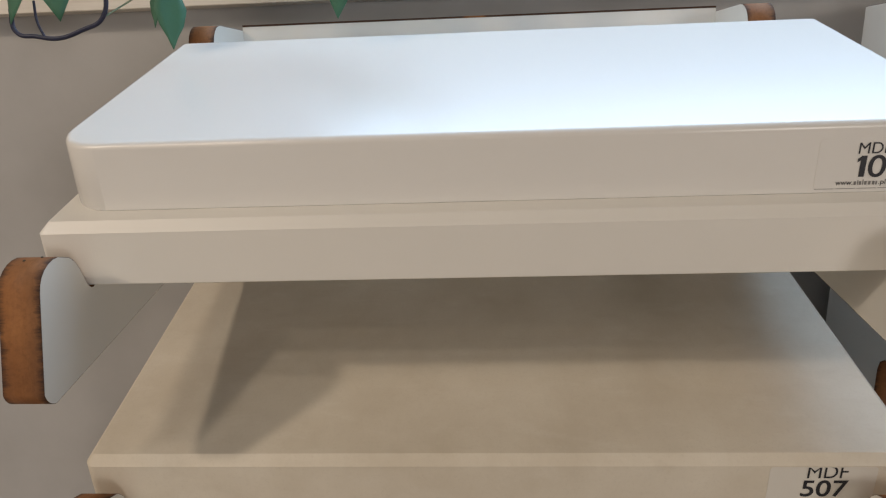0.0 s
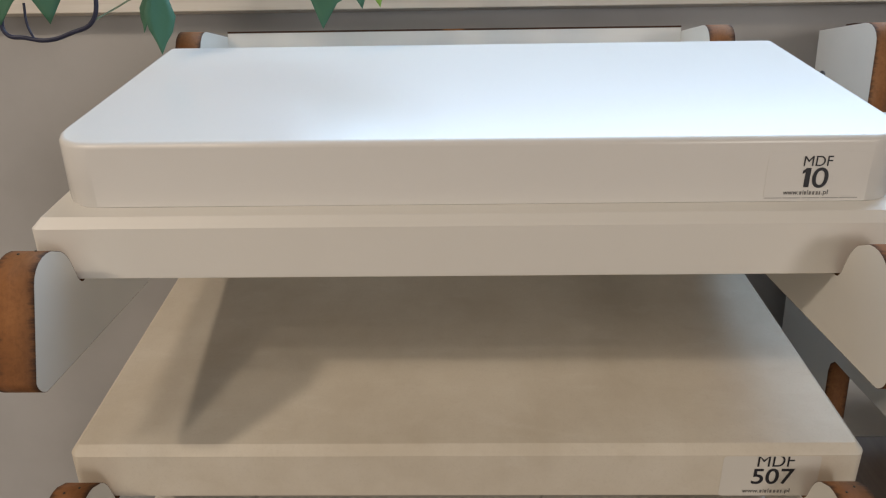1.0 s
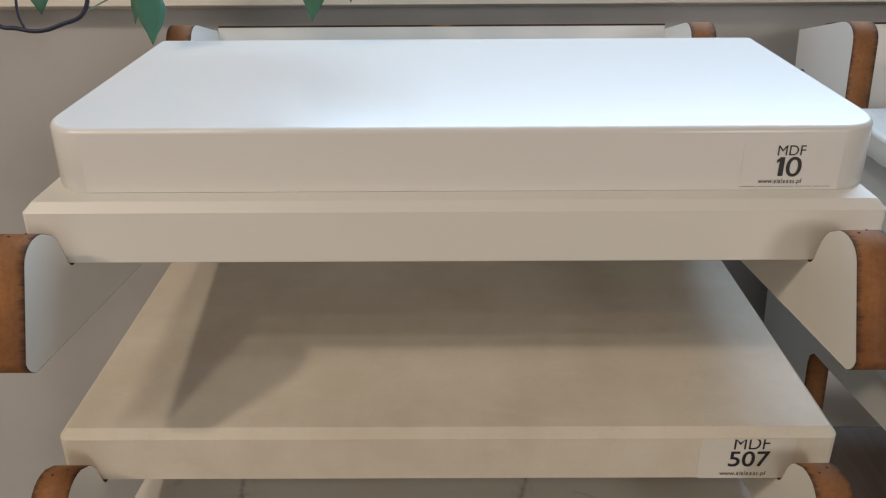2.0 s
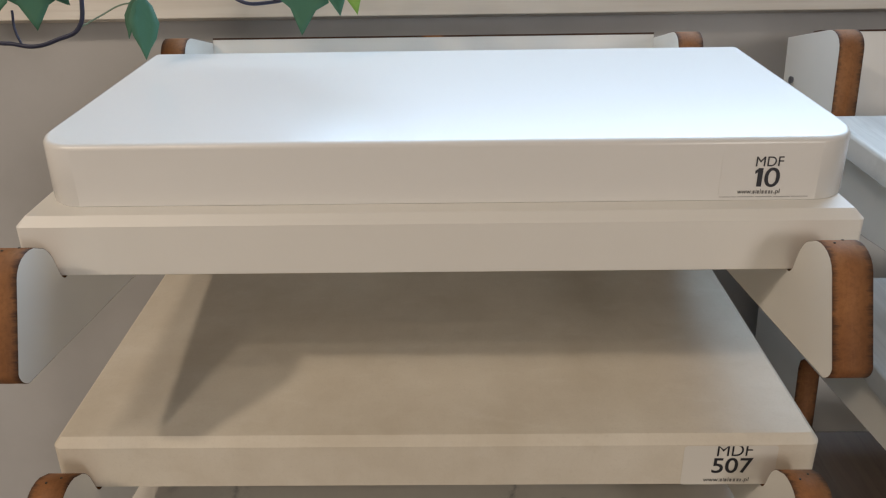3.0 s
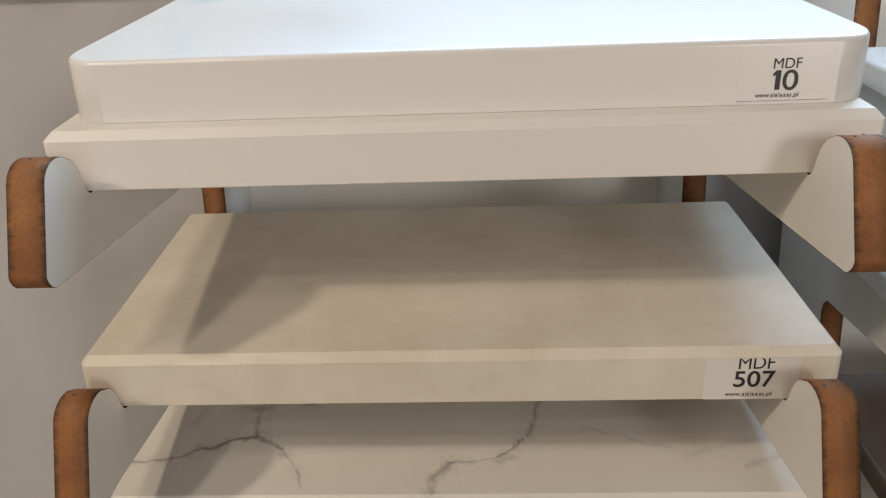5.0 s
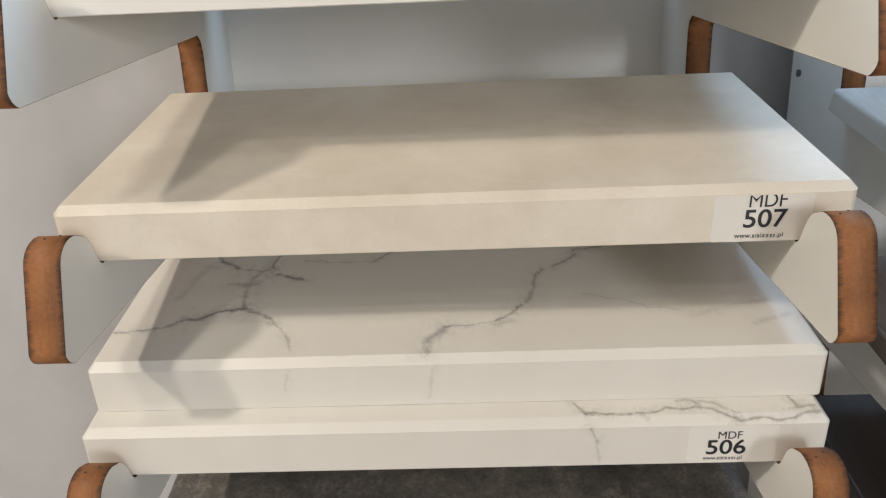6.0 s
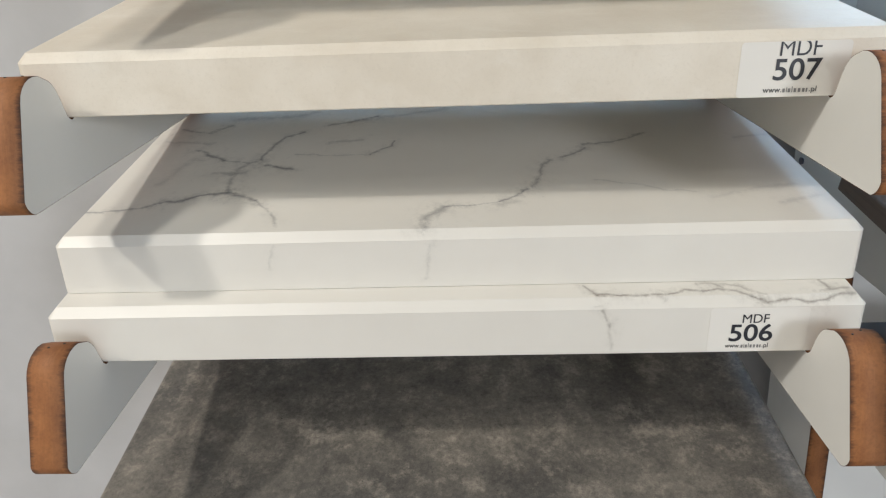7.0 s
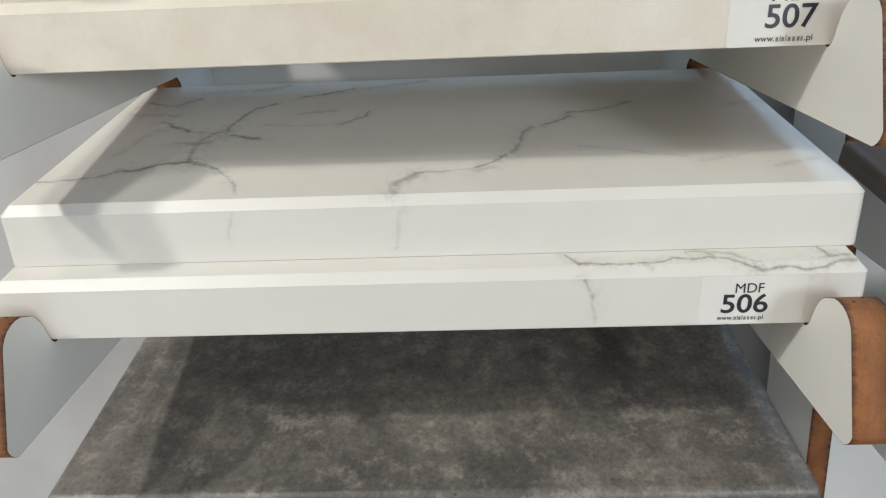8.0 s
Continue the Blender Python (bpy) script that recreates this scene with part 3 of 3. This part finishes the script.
# the neighbouring rack's boards
for k, (mat, label) in enumerate(((LINEN, "pale brushed sill board on the neighbouring rack"), (LINEN, "pale brushed sill board on the neighbouring rack"),
                                  (OAK, "grey-brown oak-patterned sill board on the neighbouring rack"), (SHADED_OAK, "wood-patterned sill board on the neighbouring rack, coloured very dark for the shade there"))):
    board(k, slab(0.49, 0.203, 0.0185, 0.004, 0.003, 3), mat, label, x=NEXT, drop=DROP)


# ---- ivy hanging over the rail ----
def leaf(name, m, length, width, mat, parent, lobes=True):
    """A five-pointed ivy leaf, folded a little along its middle rib."""
    outline = [(0.0, 0.0), (0.22, -0.1), (0.5, 0.08), (0.36, 0.3), (0.4, 0.5), (0.2, 0.62), (0.0, 1.0)] if lobes else [(0.0, 0.0), (0.3, 0.15), (0.48, 0.42), (0.36, 0.65), (0.16, 0.82), (0.0, 1.0)]
    bm = bmesh.new()
    mid = [bm.verts.new((0, -y * length, -0.0)) for _, y in outline]
    for side in (-1, 1):
        edge = [bm.verts.new((side * x * width, -y * length, 0.3 * x * width * x)) for x, y in outline[1:-1]]
        row = [mid[0], *edge, mid[-1]]
        for a in range(len(row) - 1):
            quad = [mid[a], row[a], row[a + 1], mid[a + 1]]
            quad = [v for k, v in enumerate(quad) if v not in quad[:k]]
            if len(quad) > 2:
                bm.faces.new(quad if side < 0 else quad[::-1])
    bmesh.ops.subdivide_edges(bm, edges=bm.edges, cuts=1, use_grid_fill=True, smooth=0.4)
    bmesh.ops.solidify(bm, geom=bm.faces, thickness=0.0005)
    for f in bm.faces:
        f.smooth = True
    return part(name, bm, mat, parent, m=m)


def stem(points, radius, parent, mat):
    cu = bpy.data.curves.new("stem", "CURVE")
    cu.dimensions, cu.bevel_depth, cu.bevel_resolution, cu.resolution_u = "3D", radius, 2, 6
    sp = cu.splines.new("BEZIER")
    sp.bezier_points.add(len(points) - 1)
    for b, p in zip(sp.bezier_points, points):
        b.co, b.handle_left_type, b.handle_right_type = p, "AUTO", "AUTO"
    tmp = bpy.data.objects.new("stem", cu)
    scene.collection.objects.link(tmp)
    bpy.context.view_layer.update()
    mesh = bpy.data.meshes.new_from_object(tmp.evaluated_get(bpy.context.evaluated_depsgraph_get()))
    bpy.data.objects.remove(tmp)
    mesh.materials.clear()
    mesh.materials.append(mat)
    ob = new("stem", mesh)
    ob.parent = parent
    return ob


ivy = thing("ivy", pose(-0.2, 0.15, 1.5), "green ivy garland hanging over the wooden rail", "plant")
for path, r, mat in (
    ([(-0.13, 0.0, -0.06), (-0.129, 0.0, -0.0757), (-0.115, 0.0, -0.079), (-0.099, 0.0, -0.081), (-0.08, 0.0, -0.076), (-0.0636, 0.0, -0.0684), (-0.058, 0.0, -0.045), (-0.06, 0.01, -0.01), (-0.05, 0.03, 0.1)], 0.0016, WIRE),
    ([(-0.108, 0.0, -0.081), (-0.112, 0.0, -0.07), (-0.112, 0.0, -0.055)], 0.0009, WIRE),
    ([(-0.0636, 0.0, -0.0684), (-0.05, 0.01, -0.058), (-0.035, 0.01, -0.051), (-0.018, 0.005, -0.05)], 0.0006, STALK),
    ([(0.03, 0.03, 0.1), (0.046, 0.01, -0.035), (0.061, 0.0, -0.051), (0.08, 0.0, -0.0522), (0.1043, 0.0, -0.0466), (0.13, 0.0, -0.03)], 0.0014, WIRE),
    ([(0.084, 0.0, -0.052), (0.09, 0.0, -0.046), (0.1, 0.0, -0.03)], 0.0008, WIRE),
    ([(-0.05, 0.03, 0.1), (0.05, 0.0, 0.05), (0.17, 0.03, 0.1)], 0.0012, WIRE),
    ([(0.13, 0.0, -0.03), (0.15, 0.01, -0.02), (0.17, 0.03, 0.1)], 0.0014, WIRE),
):
    stem(path, r, ivy, mat)
for x, z, turn, yaw, length, width, mat, lobes in (
    (-0.098, -0.022, 8, 20, 0.05, 0.05, LEAF, True), (-0.117, -0.028, -14, -25, 0.045, 0.045, LEAF, True), (-0.085, -0.03, 40, 30, 0.03, 0.04, LEAF, True),
    (-0.0115, -0.046, 3, 35, 0.048, 0.022, LEAF, False), (-0.019, -0.046, -8, -40, 0.032, 0.02, LEAF, False),
    (0.11, -0.028, -3, 10, 0.05, 0.046, LEAF, True), (0.128, -0.03, 12, 30, 0.034, 0.034, LEAF, True),
    (-0.045, 0.045, -12, 15, 0.05, 0.05, LEAF, True), (-0.01, 0.05, 25, -20, 0.048, 0.046, LEAF, True), (0.03, 0.04, 10, 10, 0.05, 0.05, LEAF, True),
    (0.065, 0.05, -25, 20, 0.046, 0.046, LEAF, True), (0.1, 0.042, 15, -10, 0.05, 0.048, LEAF, True), (0.14, 0.06, 20, 0, 0.05, 0.05, LEAF, True),
    (0.142, -0.03, 10, -20, 0.033, 0.03, LEAF_LIGHT, True), (0.168, -0.028, 20, 10, 0.022, 0.024, LEAF_LIGHT, True),
):
    leaf("leaf", pose(x, random.uniform(-0.006, 0.006), z, 78, 0, 0) @ pose(0, 0, 0, 0, yaw, turn), length, width, mat, ivy, lobes)
